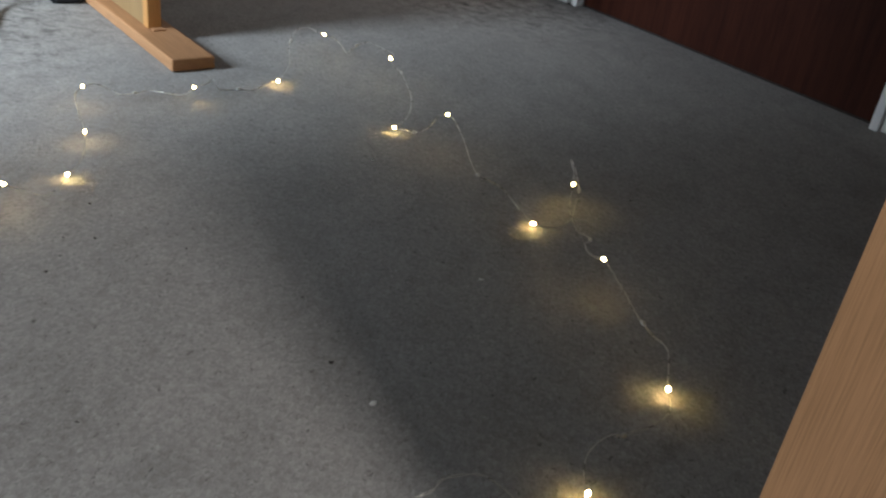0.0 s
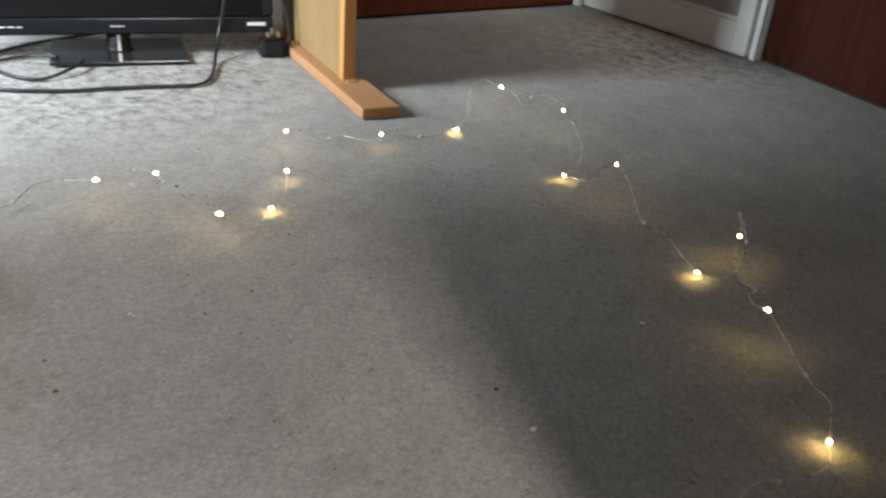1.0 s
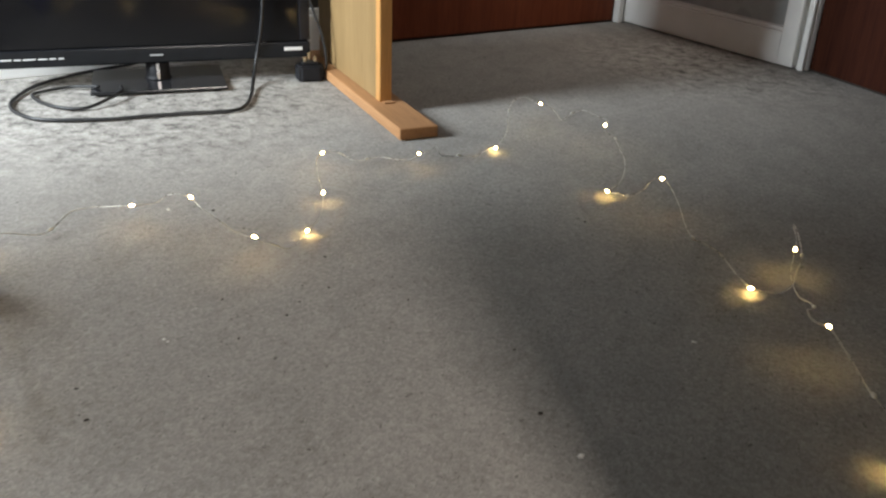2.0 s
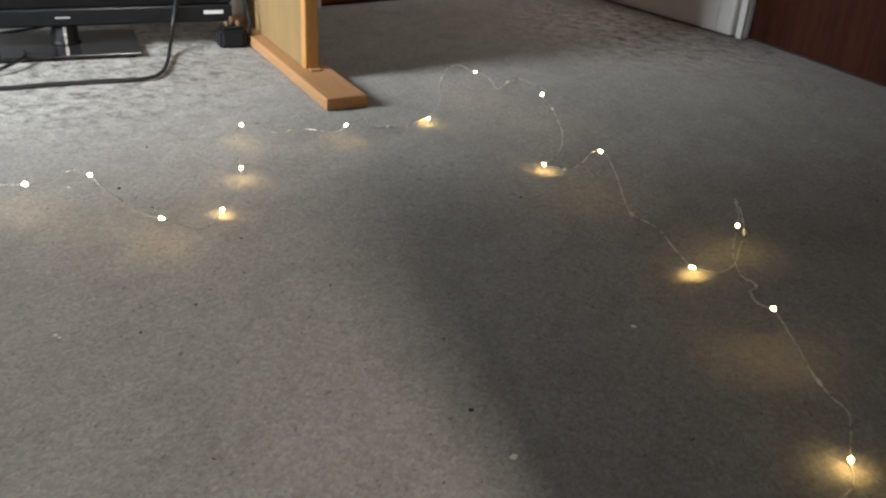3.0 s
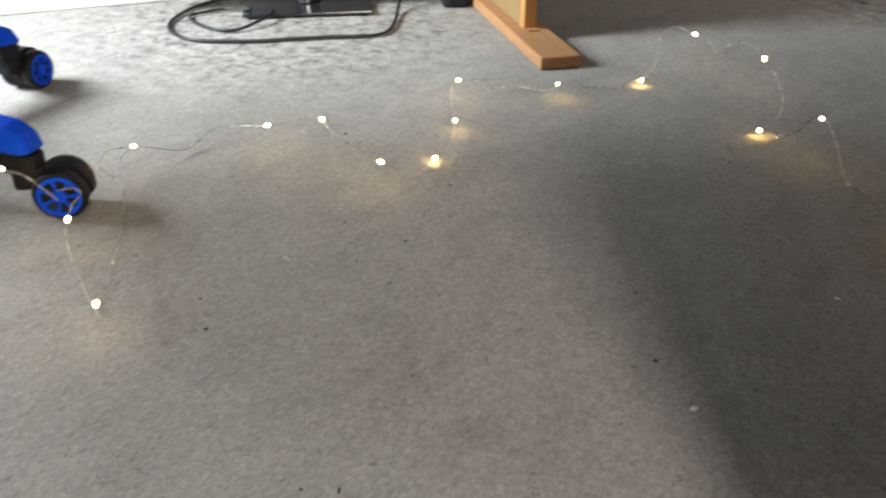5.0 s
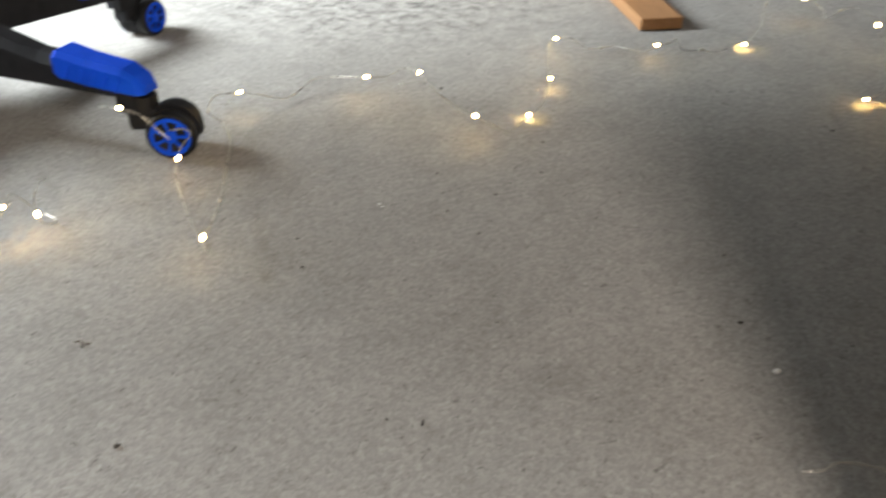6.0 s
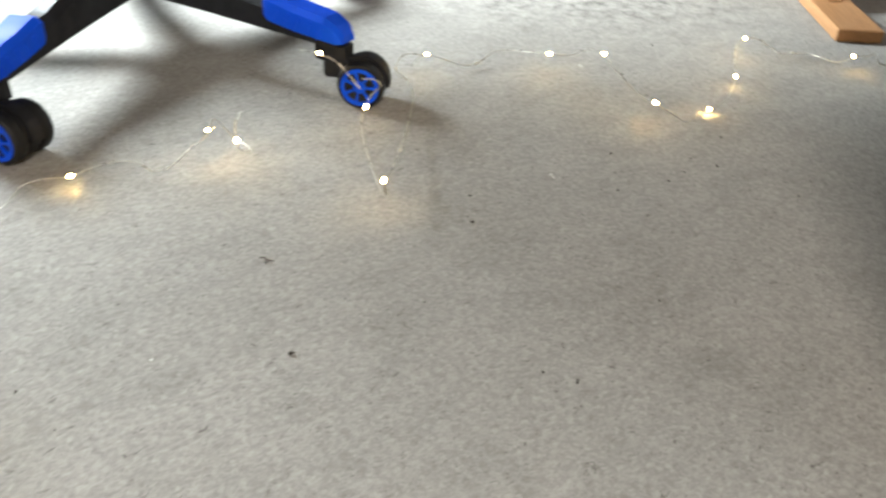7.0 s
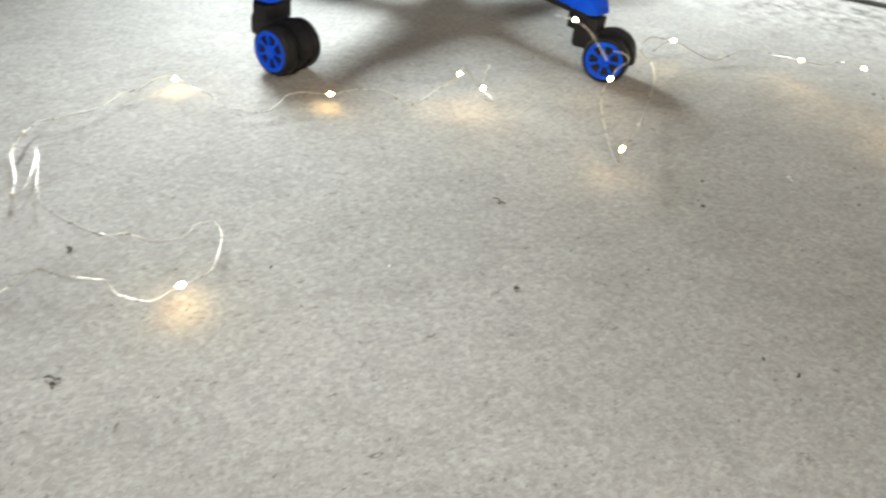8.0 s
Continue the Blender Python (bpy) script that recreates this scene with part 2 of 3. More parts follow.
def prism(bm, outline, z0, z1):
    lo = [bm.verts.new((x, y, z0)) for x, y in outline]
    hi = [bm.verts.new((x, y, z1)) for x, y in outline]
    n = len(outline)
    for i in range(n):
        bm.faces.new((lo[i], lo[(i + 1) % n], hi[(i + 1) % n], hi[i]))
    bm.faces.new(lo[::-1])
    bm.faces.new(hi)
    return bm


def along(a, b, z=0.0):
    """Frame with x from a to b on the floor, and the distance."""
    d = Vector((b[0] - a[0], b[1] - a[1]))
    return pose(a[0], a[1], z, 0, 0, math.degrees(math.atan2(d.y, d.x))), d.length


# ---- structure: floor, walls, doors, windows ----
HEIGHT = 2.4
CORNER, BEND = (-0.272, 2.648), (0.240, 2.236)
RIGHT_END, FRONT_L, BACK_L = (2.38, -0.17), (-0.12, -1.48), (-1.88, 0.505)

bm = bmesh.new()
grid = [[bm.verts.new((-3.2 + 0.05 * i, -3.6 + 0.05 * j, 0.0012 * noise.noise((0.25 * i, 0.25 * j, 3)))) for j in range(140)] for i in range(130)]
ROOM = [CORNER, BEND, RIGHT_END, FRONT_L, BACK_L]


def indoors(x, y, margin=0.11):
    for (ax, ay), (bx, by) in zip(ROOM, ROOM[1:] + ROOM[:1]):
        if ((bx - ax) * (y - ay) - (by - ay) * (x - ax)) / math.hypot(bx - ax, by - ay) > margin:
            return False
    return True


for i in range(129):
    for j in range(139):
        if not indoors(-3.175 + 0.05 * i, -3.575 + 0.05 * j):
            continue
        bm.faces.new((grid[i][j], grid[i + 1][j], grid[i + 1][j + 1], grid[i][j + 1]))
bmesh.ops.delete(bm, geom=[v for v in bm.verts if not v.link_faces], context="VERTS")
floor = part("floor", bm, CARPET, smooth=True)
tagged(floor, "worn grey short-pile fitted carpet with flattened patches", "carpet", kind="structure")


def wall(name, a, b, openings=(), label="", thick=0.12):
    """Wall from a to b, its room side on the line, with openings (from, to, sill, head) along it."""
    m, length = along(a, b)
    bm = bmesh.new()
    x = 0.0
    for s, e, sill, head in openings:
        if s > x:
            box(bm, (x, 0, -0.02), (s, thick, HEIGHT))
        if sill > 0:
            box(bm, (s, 0, -0.02), (e, thick, sill))
        box(bm, (s, 0, head), (e, thick, HEIGHT))
        x = e
    if x < length:
        box(bm, (x, 0, -0.02), (length, thick, HEIGHT))
    ob = part(name, bm, WALL, at=m)
    tagged(ob, label, "wall", kind="structure")
    return m, length


def skirting(name, a, b, s, e, label="white gloss-painted skirting board at the carpet"):
    m, _ = along(a, b)
    bm = bmesh.new()
    box(bm, (s, -0.016, 0.0), (e, -0.002, 0.085), 0.003)
    box(bm, (s, -0.012, 0.085), (e, -0.002, 0.10), 0.003)
    tagged(part(name, bm, PAINT, at=m), label, "skirting", kind="structure")


def slab_door(name, m, x0, x1, mat, label):
    """Flush door leaf with a white frame on both sides, in a wall's frame."""
    ob = thing(name, m, label, "door", kind="structure")
    bm = box(bmesh.new(), (x0 + 0.004, -0.008, 0.006), (x1 - 0.004, 0.032, 1.98), 0.003)
    part("door_leaf", bm, mat, ob)
    for x, w in ((x0, -1), (x1, 1)):
        bm = bmesh.new()
        lo, hi = (x - 0.055, x) if w < 0 else (x, x + 0.055)
        box(bm, (lo, -0.020, 0.0), (hi, -0.002, 2.04), 0.004)
        inner = (x - 0.018, x) if w < 0 else (x, x + 0.018)
        box(bm, (inner[0], -0.030, 0.0), (inner[1], -0.020, 2.04), 0.003)
        part("door_jamb", bm, PAINT, ob, "white-painted door jamb")
    bm = box(bmesh.new(), (x0 - 0.055, -0.020, 2.042), (x1 + 0.055, -0.002, 2.10), 0.004)
    part("door_head", bm, PAINT, ob, "white-painted head of the frame")
    bm = lathe(bmesh.new(), [(0.010, 0), (0.010, 0.02), (0.020, 0.03), (0.024, 0.045), (0.014, 0.055)], 20, pose(x1 - 0.08, -0.010, 1.0, 90))
    part("door_knob", bm, BRASS, ob, "brass door knob", smooth=True)
    return ob


def window(name, m, s, e, sill, head, label):
    ob = thing(name, m, label, "window", kind="structure")
    bm = bmesh.new()
    for lo, hi in (((s, 0.03, sill), (s + 0.05, 0.09, head)), ((e - 0.05, 0.03, sill), (e, 0.09, head)),
                   ((s + 0.05, 0.03, sill), (e - 0.05, 0.09, sill + 0.05)), ((s + 0.05, 0.03, head - 0.05), (e - 0.05, 0.09, head))):
        box(bm, lo, hi, 0.004)
    part("window_frame", bm, PAINT, ob)
    part("window_sill", box(bmesh.new(), (s - 0.04, -0.03, max(0.0, sill - 0.03)), (e + 0.04, -0.002, sill - 0.004), 0.004), PAINT, ob)
    return ob


m_back, len_back = wall("wall_back", BACK_L, CORNER, [W3], label="wall behind the television, near-black to cut bounced light")
window("fill_window_3", m_back, *W3, "small white-framed window above the television")
slab_door("door_1", m_back, len_back - 0.83, len_back - 0.066, REDWOOD, "closed red-brown wooden door in the back wall")
skirting("baseboard", BACK_L, CORNER, 0.0, len_back - 0.90)

m_right, len_right = wall("wall_right", BEND, RIGHT_END, label="wall beside the dark door, near-black to cut bounced light")
slab_door("door_2", m_right, 0.018, 0.836, MAHOGANY, "closed dark mahogany flush door with white frame")
skirting("baseboard", BEND, RIGHT_END, 0.90, len_right)

# narrow white glazed screen between the two doors
m_screen, len_screen = along(CORNER, BEND)
wall("wall_corner", CORNER, BEND, label="wall behind the glazed white panel, near-black to cut bounced light")
screen = thing("door_3", m_screen, "white-painted glazed door with a low bottom rail", "door", kind="structure")
part("bottom_rail", box(bmesh.new(), (0.01, -0.040, 0.004), (len_screen - 0.0585, -0.004, 0.082), 0.002), PAINT, screen)
part("stile", box(bmesh.new(), (len_screen - 0.058, -0.042, 0.004), (len_screen - 0.010, -0.004, 1.98), 0.005), PAINT, screen)
part("stile", box(bmesh.new(), (0.012, -0.042, 0.0825), (0.07, -0.004, 1.98), 0.005), PAINT, screen)
part("top_rail", box(bmesh.new(), (0.074, -0.040, 1.88), (len_screen - 0.062, -0.004, 1.98), 0.004), PAINT, screen)
part("glazing_bead", box(bmesh.new(), (0.0705, -0.034, 0.0825), (len_screen - 0.0585, -0.010, 0.092), 0.004), PAINT, screen)
part("pane", box(bmesh.new(), (0.0705, -0.016, 0.0925), (len_screen - 0.0585, -0.010, 1.876)), FROST, screen, "grey obscured glass pane")


m_front, len_front = wall("wall_front", RIGHT_END, FRONT_L, [W1], "wall with a tall window, near-black to cut bounced light")
window("window_1", m_front, *W1, "tall white-framed window that lets in daylight")
m_left, len_left = wall("wall_left", FRONT_L, BACK_L, [W2], "wall with a second window, near-black to cut bounced light")
window("window_2", m_left, *W2, "white-framed window that lets in cool daylight")

bm = box(bmesh.new(), (-3.2, -3.6, HEIGHT), (3.2, 3.35, HEIGHT + 0.1))
tagged(part("ceiling", bm, CEIL), "plain unseen ceiling, near-black to cut bounced light", "ceiling", kind="structure")

# W4's lamp is added room-side of the pane to brighten the carpet there
for m, w, power, colour, deep in ((m_front, W1, POWER_1, COLOUR_1, 0.10), (m_left, W2, POWER_2, COLOUR_2, 0.10),
                                   (m_back, W3, POWER_3, COLOUR_3, 0.10), (m_screen, W4, POWER_4, COLOUR_1, -0.028)):
    lamp = bpy.data.lights.new("daylight_lamp", "AREA")
    lamp.shape, lamp.size, lamp.size_y = "RECTANGLE", w[1] - w[0] - 0.1, w[3] - w[2] - 0.1
    lamp.energy, lamp.color = power, colour
    ob = new("daylight_lamp", lamp)
    ob.matrix_basis = m @ pose((w[0] + w[1]) / 2, deep, (w[2] + w[3]) / 2, -90, 0, 0)

# ---- upright board beside the camera ----
m, _ = along((0.278, 0.309), (0.278 + 0.985, 0.309 - 0.172))
board = thing("wooden_board", m, "brown oak-veneered board on the carpet, its unseen extent sized to shade the floor", "panel")
# length and height out of view are sized to block the front window's light
part("panel", prism(bmesh.new(), [(0.0, 0.0), (1.30, 0.0), (1.30, 0.020), (0.030, 0.020)], 0.0, 1.30), NEARWOOD, board)
part("top_edge", box(bmesh.new(), (0.0, -0.003, 1.302), (1.304, 0.024, 1.324), 0.003), NEARWOOD, board)

# ---- far wooden table end: foot, upright and panel ----
m, _ = along((-0.390, 1.306), (-0.390 - 0.718, 1.306 + 0.697))
leg = thing("wooden_table_end", m, "honey-coloured wooden end frame with board panel on a flat foot", "table")
part("foot", box(bmesh.new(), (0.0, -0.0365, 0.001), (0.62, 0.0365, 0.0215), 0.0025), OAK, leg, "flat varnished wooden foot")
part("upright", box(bmesh.new(), (0.165, -0.0125, 0.0222), (0.187, 0.0125, 0.74), 0.002), LIPPING, leg, "honey-coloured solid wood front edge")
part("panel", box(bmesh.new(), (0.188, -0.0105, 0.0222), (0.56, 0.0105, 0.735), 0.001), PLY, leg, "tan veneered board panel")
part("joint_block", box(bmesh.new(), (0.150, -0.014, 0.0217), (0.1645, 0.008, 0.0245), 0.001), OAK, leg)

# ---- television ----
m = pose(-1.004, 1.383, 0, 0, 0, 40.4)
tv = thing("television", m, "black flat-screen television standing on the carpet, switched off", "television")
body = part("body", box(bmesh.new(), (-0.312, 0.004, 0.047), (0.312, 0.045, 0.430), 0.006), GLOSS, tv)
bez = bmesh.new()
box(bez, (-0.314, -0.006, 0.045), (0.314, 0.003, 0.079), 0.004)
part("lower_bezel", bez, BEZEL, tv, "grey-black lower bezel")
for lo, hi in (((-0.314, -0.006, 0.081), (-0.292, 0.003, 0.434)), ((0.292, -0.006, 0.081), (0.314, 0.003, 0.434)), ((-0.290, -0.006, 0.414), (0.290, 0.003, 0.434))):
    part("side_bezel", box(bmesh.new(), lo, hi, 0.003), GLOSS, tv)
part("screen", box(bmesh.new(), (-0.290, -0.001, 0.081), (0.290, 0.003, 0.412)), SCREEN, tv, "black glossy screen")
part("energy_sticker", box(bmesh.new(), (0.258, -0.0075, 0.061), (0.296, -0.0063, 0.068)), STICKER, tv, "small white sticker")
part("maker_mark", box(bmesh.new(), (-0.013, -0.0072, 0.0608), (0.013, -0.0063, 0.0636)), PRINT, tv, "small pale grey mark")
for x, w in ((-0.286, 0.020), (-0.262, 0.012), (-0.246, 0.022), (-0.219, 0.016), (-0.199, 0.012), (-0.183, 0.010)):
    part("label_bar", box(bmesh.new(), (x, -0.0072, 0.0612), (x + w, -0.0063, 0.0634)), STICKER, tv)
neck = bmesh.new()
lathe(neck, [(0.0275, 0.010), (0.0245, 0.0125), (0.0235, 0.018), (0.0235, 0.06)], 28, pose(0, 0.022, 0))
part("neck", neck, BLACK, tv, "gloss black round neck", smooth=True)
part("neck_strip", box(bmesh.new(), (-0.0028, -0.0052, 0.012), (0.0028, -0.0022, 0.044)), CHROME, tv, "polished metal strip")
st = bmesh.new()
box(st, (-0.130, -0.078, 0.004), (0.130, 0.108, 0.0095), 0.0015)
part("stand_base", st, GLASSBASE, tv, "smoked black glass base plate")
for x, y in ((-0.11, -0.06), (0.11, -0.06), (-0.11, 0.09), (0.11, 0.09)):
    part("rubber_foot", lathe(bmesh.new(), [(0.010, -0.001), (0.010, 0.0045)], 12, pose(x, y, 0)), RUBBER, tv)


def cable(name, pts, radius, label):
    bm = tube(bmesh.new(), smooth_path(pts, 7), radius, 8)
    return tagged(part(name, bm, CABLE, smooth=True), label, "cable")


cable("power_cable", [(-0.823, 1.521, 0.298), (-0.833, 1.512, 0.132), (-0.846, 1.502, 0.047), (-0.826, 1.456, 0.012)] + FLOOR_CABLE[1:], 0.0035, "black power cable curving across the carpet from the television")
cable("aerial_cable", LOOP_CABLE, 0.0032, "black cable looped on the carpet beside the television stand")

# ---- mains plug lying by the table foot ----
plug = thing("mains_plug", pose(-0.756, 1.566, 0, 0, 0, 38), "black three-pin mains plug lying with its pins up", "plug")
bm = bmesh.new()
prism(bm, [(-0.030, -0.016), (-0.022, -0.024), (0.022, -0.024), (0.030, -0.016), (0.030, 0.012), (0.018, 0.024), (-0.018, 0.024), (-0.030, 0.012)], 0.001, 0.034)
bmesh.ops.bevel(bm, geom=list(bm.edges), offset=0.004, segments=2, affect="EDGES")
part("plug_body", bm, BLACK, plug)
part("plug_shoulder", box(bmesh.new(), (-0.017, -0.012, 0.0345), (0.017, 0.012, 0.040), 0.002), RUBBER, plug)
for x, y, h in ((0.0, 0.008, 0.057), (-0.011, -0.006, 0.052), (0.011, -0.006, 0.052)):
    part("pin", box(bmesh.new(), (x - 0.003, y - 0.002, 0.0405), (x + 0.003, y + 0.002, h), 0.0008), BRASS, plug, "brass pin")
cord = tube(bmesh.new(), smooth_path([(0.024, -0.004, 0.012), (0.034, -0.003, 0.016), (0.036, -0.002, 0.05), (0.030, 0.004, 0.09), (0.018, 0.012, 0.13), (0.004, 0.02, 0.17), (-0.02, 0.03, 0.20)], 7), 0.003, 8)
part("cord", cord, CABLE, plug, "thin black cord", smooth=True)

# ---- swivel chair base with five blue-capped legs and twin casters ----
CHAIR = Vector((-1.0075, 0.3955))
chair = thing("swivel_chair", pose(CHAIR.x, CHAIR.y, 0), "black swivel chair with bright blue leg caps and casters, padded top added unseen", "chair")
lathe_profile = [(0.062, 0.088), (0.066, 0.10), (0.064, 0.150), (0.050, 0.166), (0.034, 0.172), (0.032, 0.21), (0.028, 0.212), (0.028, 0.441)]
part("hub", lathe(bmesh.new(), lathe_profile, 36), BLACK, chair, smooth=True)


def loft(bm, sections):
    rings = [[bm.verts.new(p) for p in s] for s in sections]
    n = len(rings[0])
    for a, b in zip(rings, rings[1:]):
        for i in range(n):
            bm.faces.new((a[i], a[(i + 1) % n], b[(i + 1) % n], b[i]))
    bm.faces.new(rings[0][::-1])
    bm.faces.new(rings[-1])
    return bm


def leg_section(x, w, lo, hi, ch):
    return [(x, -w, lo), (x, w, lo), (x, w, hi - ch), (x, w - ch, hi), (x, -w + ch, hi), (x, -w, hi - ch)]


def leg_mesh():
    bm = bmesh.new()
    loft(bm, [leg_section(0.05, 0.027, 0.088, 0.160, 0.011), leg_section(0.15, 0.0225, 0.084, 0.140, 0.011),
              leg_section(0.225, 0.0192, 0.080, 0.118, 0.010), leg_section(0.340, 0.0178, 0.075, 0.104, 0.009),
              leg_section(0.357, 0.014, 0.075, 0.094, 0.007)])
    prism(bm, [(0.328, -0.0165), (0.356, -0.0165), (0.368, -0.009), (0.368, 0.009), (0.356, 0.0165), (0.328, 0.0165)], 0.056, 0.0755)
    return bm


def cap_mesh():
    bm = bmesh.new()
    loft(bm, [leg_section(0.251, 0.0198, 0.097, 0.1212, 0.006), leg_section(0.258, 0.0213, 0.092, 0.1240, 0.0065),
              leg_section(0.295, 0.0204, 0.086, 0.1160, 0.0065), leg_section(0.343, 0.0198, 0.082, 0.1095, 0.0065),
              leg_section(0.358, 0.0180, 0.080, 0.1015, 0.006), leg_section(0.367, 0.0130, 0.080, 0.0890, 0.005)])
    for i in range(5):
        x = 0.269 + 0.0168 * i
        z = 0.1240 - (x - 0.230) * 0.124
        for s in (-1, 1):
            box(bm, (-0.0017, -0.0018, -0.0095), (0.0017, 0.0018, 0.0095), 0.0005, pose(x + 0.002, s * 0.0203, z - 0.020, s * -3, 28, 0), 1)
    return bm


def padded(bm, w, h, d, z0, lean=0.0, waist=0.0):
    """Upholstered slab of width w and height h, rounded towards its rim, rising from z0."""
    steps = 10
    sections = []
    for i in range(steps + 1):
        t = i / steps
        half = w / 2 * (1 - waist * math.sin(math.pi * t)) * (0.72 + 0.28 * math.sin(math.pi * min(1, max(0.04, t))) ** 0.5)
        thick = d / 2 * (0.45 + 0.55 * math.sin(math.pi * min(0.97, max(0.03, t))) ** 0.4)
        ring = []
        for k in range(20):
            a = 2 * math.pi * k / 20
            c, n = math.cos(a), math.sin(a)
            ring.append((thick * math.copysign(abs(c) ** 0.6, c) - lean * t * h, half * math.copysign(abs(n) ** 0.45, n), z0 + h * t))
        sections.append(ring)
    return loft(bm, sections)


# unseen seat, backrest and brackets, added and sized to block the left window's light
TURN = pose(0, 0, 0, 0, 0, 30)
part("seat_plate", box(bmesh.new(), (-0.11, -0.08, 0.442), (0.11, 0.08, 0.472), 0.008, TURN), BLACK, chair)
seat_bm = padded(bmesh.new(), 0.50, 0.50, 0.095, -0.25)
bmesh.ops.transform(seat_bm, matrix=TURN @ pose(0, 0, 0.521, 0, 90, 0), verts=seat_bm.verts)
part("seat", seat_bm, BLACK, chair, "black padded seat, unseen, added to shade the carpet", smooth=True)
back_bm = padded(bmesh.new(), 0.64, 0.84, 0.10, 0.55, -0.10, 0.06)
bmesh.ops.transform(back_bm, matrix=TURN @ pose(0.19, 0, 0), verts=back_bm.verts)
part("backrest", back_bm, BLACK, chair, "black padded high backrest, unseen, added to block window light", smooth=True)
for side in (-0.15, 0.15):
    part("back_bracket", box(bmesh.new(), (0.08, side - 0.025, 0.460), (0.252, side + 0.025, 0.472), 0.004, TURN), BLACK, chair)
    part("back_bracket", box(bmesh.new(), (0.240, side - 0.025, 0.473), (0.252, side + 0.025, 0.62), 0.004, TURN), BLACK, chair)
legs_data = finish(leg_mesh(), "leg", BLACK)
cap_data = finish(cap_mesh(), "leg_cap", BLUE)


def wheel_mesh():
    """Tyre about z, its outer face at +z."""
    return lathe(bmesh.new(), [(0.012, -0.010), (0.026, -0.010), (0.0293, -0.007), (0.030, -0.001), (0.0295, 0.005), (0.0275, 0.0088), (0.0245, 0.0095), (0.0242, 0.0062), (0.012, 0.0062)], 40)


def disc_mesh():
    """One moulded wheel disc with seven round-cornered openings, outer face at +z."""
    bm = bmesh.new()
    steps = 56
    radii = [0.0030, 0.0062, 0.0078, 0.0140, 0.0195, 0.0212, 0.0240]
    hollow = lambda i, k: k in (2, 3) and 1 <= i % 8 <= 6
    for z, flip in ((0.0064, True), (0.0098, False)):
        rings = [[bm.verts.new((r * math.cos(2 * math.pi * (i + 0.0) / steps), r * math.sin(2 * math.pi * i / steps),
                                z + (0.0012 if not flip and k < 1 else 0.0))) for i in range(steps)] for k, r in enumerate(radii)]
        if flip:
            low = rings
        else:
            top = rings
        for k in range(len(radii) - 1):
            for i in range(steps):
                if not hollow(i, k):
                    q = (rings[k][i], rings[k + 1][i], rings[k + 1][(i + 1) % steps], rings[k][(i + 1) % steps])
                    bm.faces.new(q[::-1] if flip else q)
    bm.faces.new(top[0])
    bm.faces.new(low[0][::-1])
    for e in [e for e in bm.edges if e.is_boundary and e.verts[0].co.z > 0.008]:
        a, b = e.verts
        find = {v: low[k][i] for k in range(len(radii)) for i, v in enumerate(top[k])}
        if find[a] is not find[b]:
            bm.faces.new((a, b, find[b], find[a]))
    return bm


def hood_mesh():
    """Caster fork: arched mudguard between the wheels with a stem block."""
    bm = bmesh.new()
    pts = [(0.0335 * math.cos(a), 0.0335 * math.sin(a)) for a in [radians(-8 + 14 * k) for k in range(14)]]
    inner = [(0.012, -0.006), (-0.030, -0.006)]
    outline = [(x, z) for x, z in pts] + inner[::-1]
    lo = [bm.verts.new((x, -0.0075, z)) for x, z in outline]
    hi = [bm.verts.new((x, 0.0075, z)) for x, z in outline]
    n = len(outline)
    for i in range(n):
        bm.faces.new((lo[i], lo[(i + 1) % n], hi[(i + 1) % n], hi[i]))
    bm.faces.new(lo[::-1])
    bm.faces.new(hi)
    box(bm, (-0.050, -0.0145, 0.003), (-0.014, 0.0145, 0.031), 0.006)
    lathe(bm, [(0.012, 0.030), (0.0105, 0.034)], 20, pose(-0.0325, 0, 0))
    lathe(bm, [(0.0075, -0.026), (0.0075, 0.026)], 16, pose(0, 0, 0, 90))
    lathe(bm, [(0.0265, -0.0092), (0.0278, -0.006), (0.0278, 0.006), (0.0265, 0.0092)], 32, pose(0, 0, 0, 90))
    return bm


tyre_data = finish(wheel_mesh(), "wheel", RUBBER, True)
disc_data = finish(disc_mesh(), "wheel_disc", BLUE)
hood_data = finish(hood_mesh(), "caster", BLACK)
# leg angle, and the way in which the caster's blue face looks
for angle, face in LEGS:
    leg_ob = new("leg", legs_data)
    leg_ob.parent, leg_ob.matrix_basis = chair, pose(0, 0, 0, 0, 0, angle)
    cap_ob = new("leg_cap", cap_data)
    cap_ob.parent = leg_ob
    tagged(cap_ob, "bright blue plastic leg cap with ribs")
    r = 0.351
    px, py = r * math.cos(radians(angle)), r * math.sin(radians(angle))
    # the axle line is the face direction; the stem stands 32 mm behind the axle
    caster_ob = new("caster", hood_data)
    caster_ob.parent = chair
    turn = pose(0, 0, 0, 0, 0, face + 90)
    off = turn @ Vector((0.0325, 0, 0))
    caster_ob.matrix_basis = pose(px + off.x, py + off.y, 0.0305, 0, 0, face + 90)
    tagged(caster_ob, "black twin-wheel caster")
    for s in (-1, 1):
        w = new("wheel", tyre_data)
        w.parent, w.matrix_basis = caster_ob, pose(0, 0.0185 * s, 0, -90 * s, 0, 0)
        d = new("wheel_disc", disc_data)
        d.parent, d.matrix_basis = caster_ob, pose(0, 0.0185 * s, 0, -90 * s, 0, 0)
        tagged(d, "bright blue spoked wheel disc")

# ---- string of wire lights ----
string = thing("string_lights", pose(0, 0, 0), "silver wire string of warm white lights strewn over the carpet", "string lights")


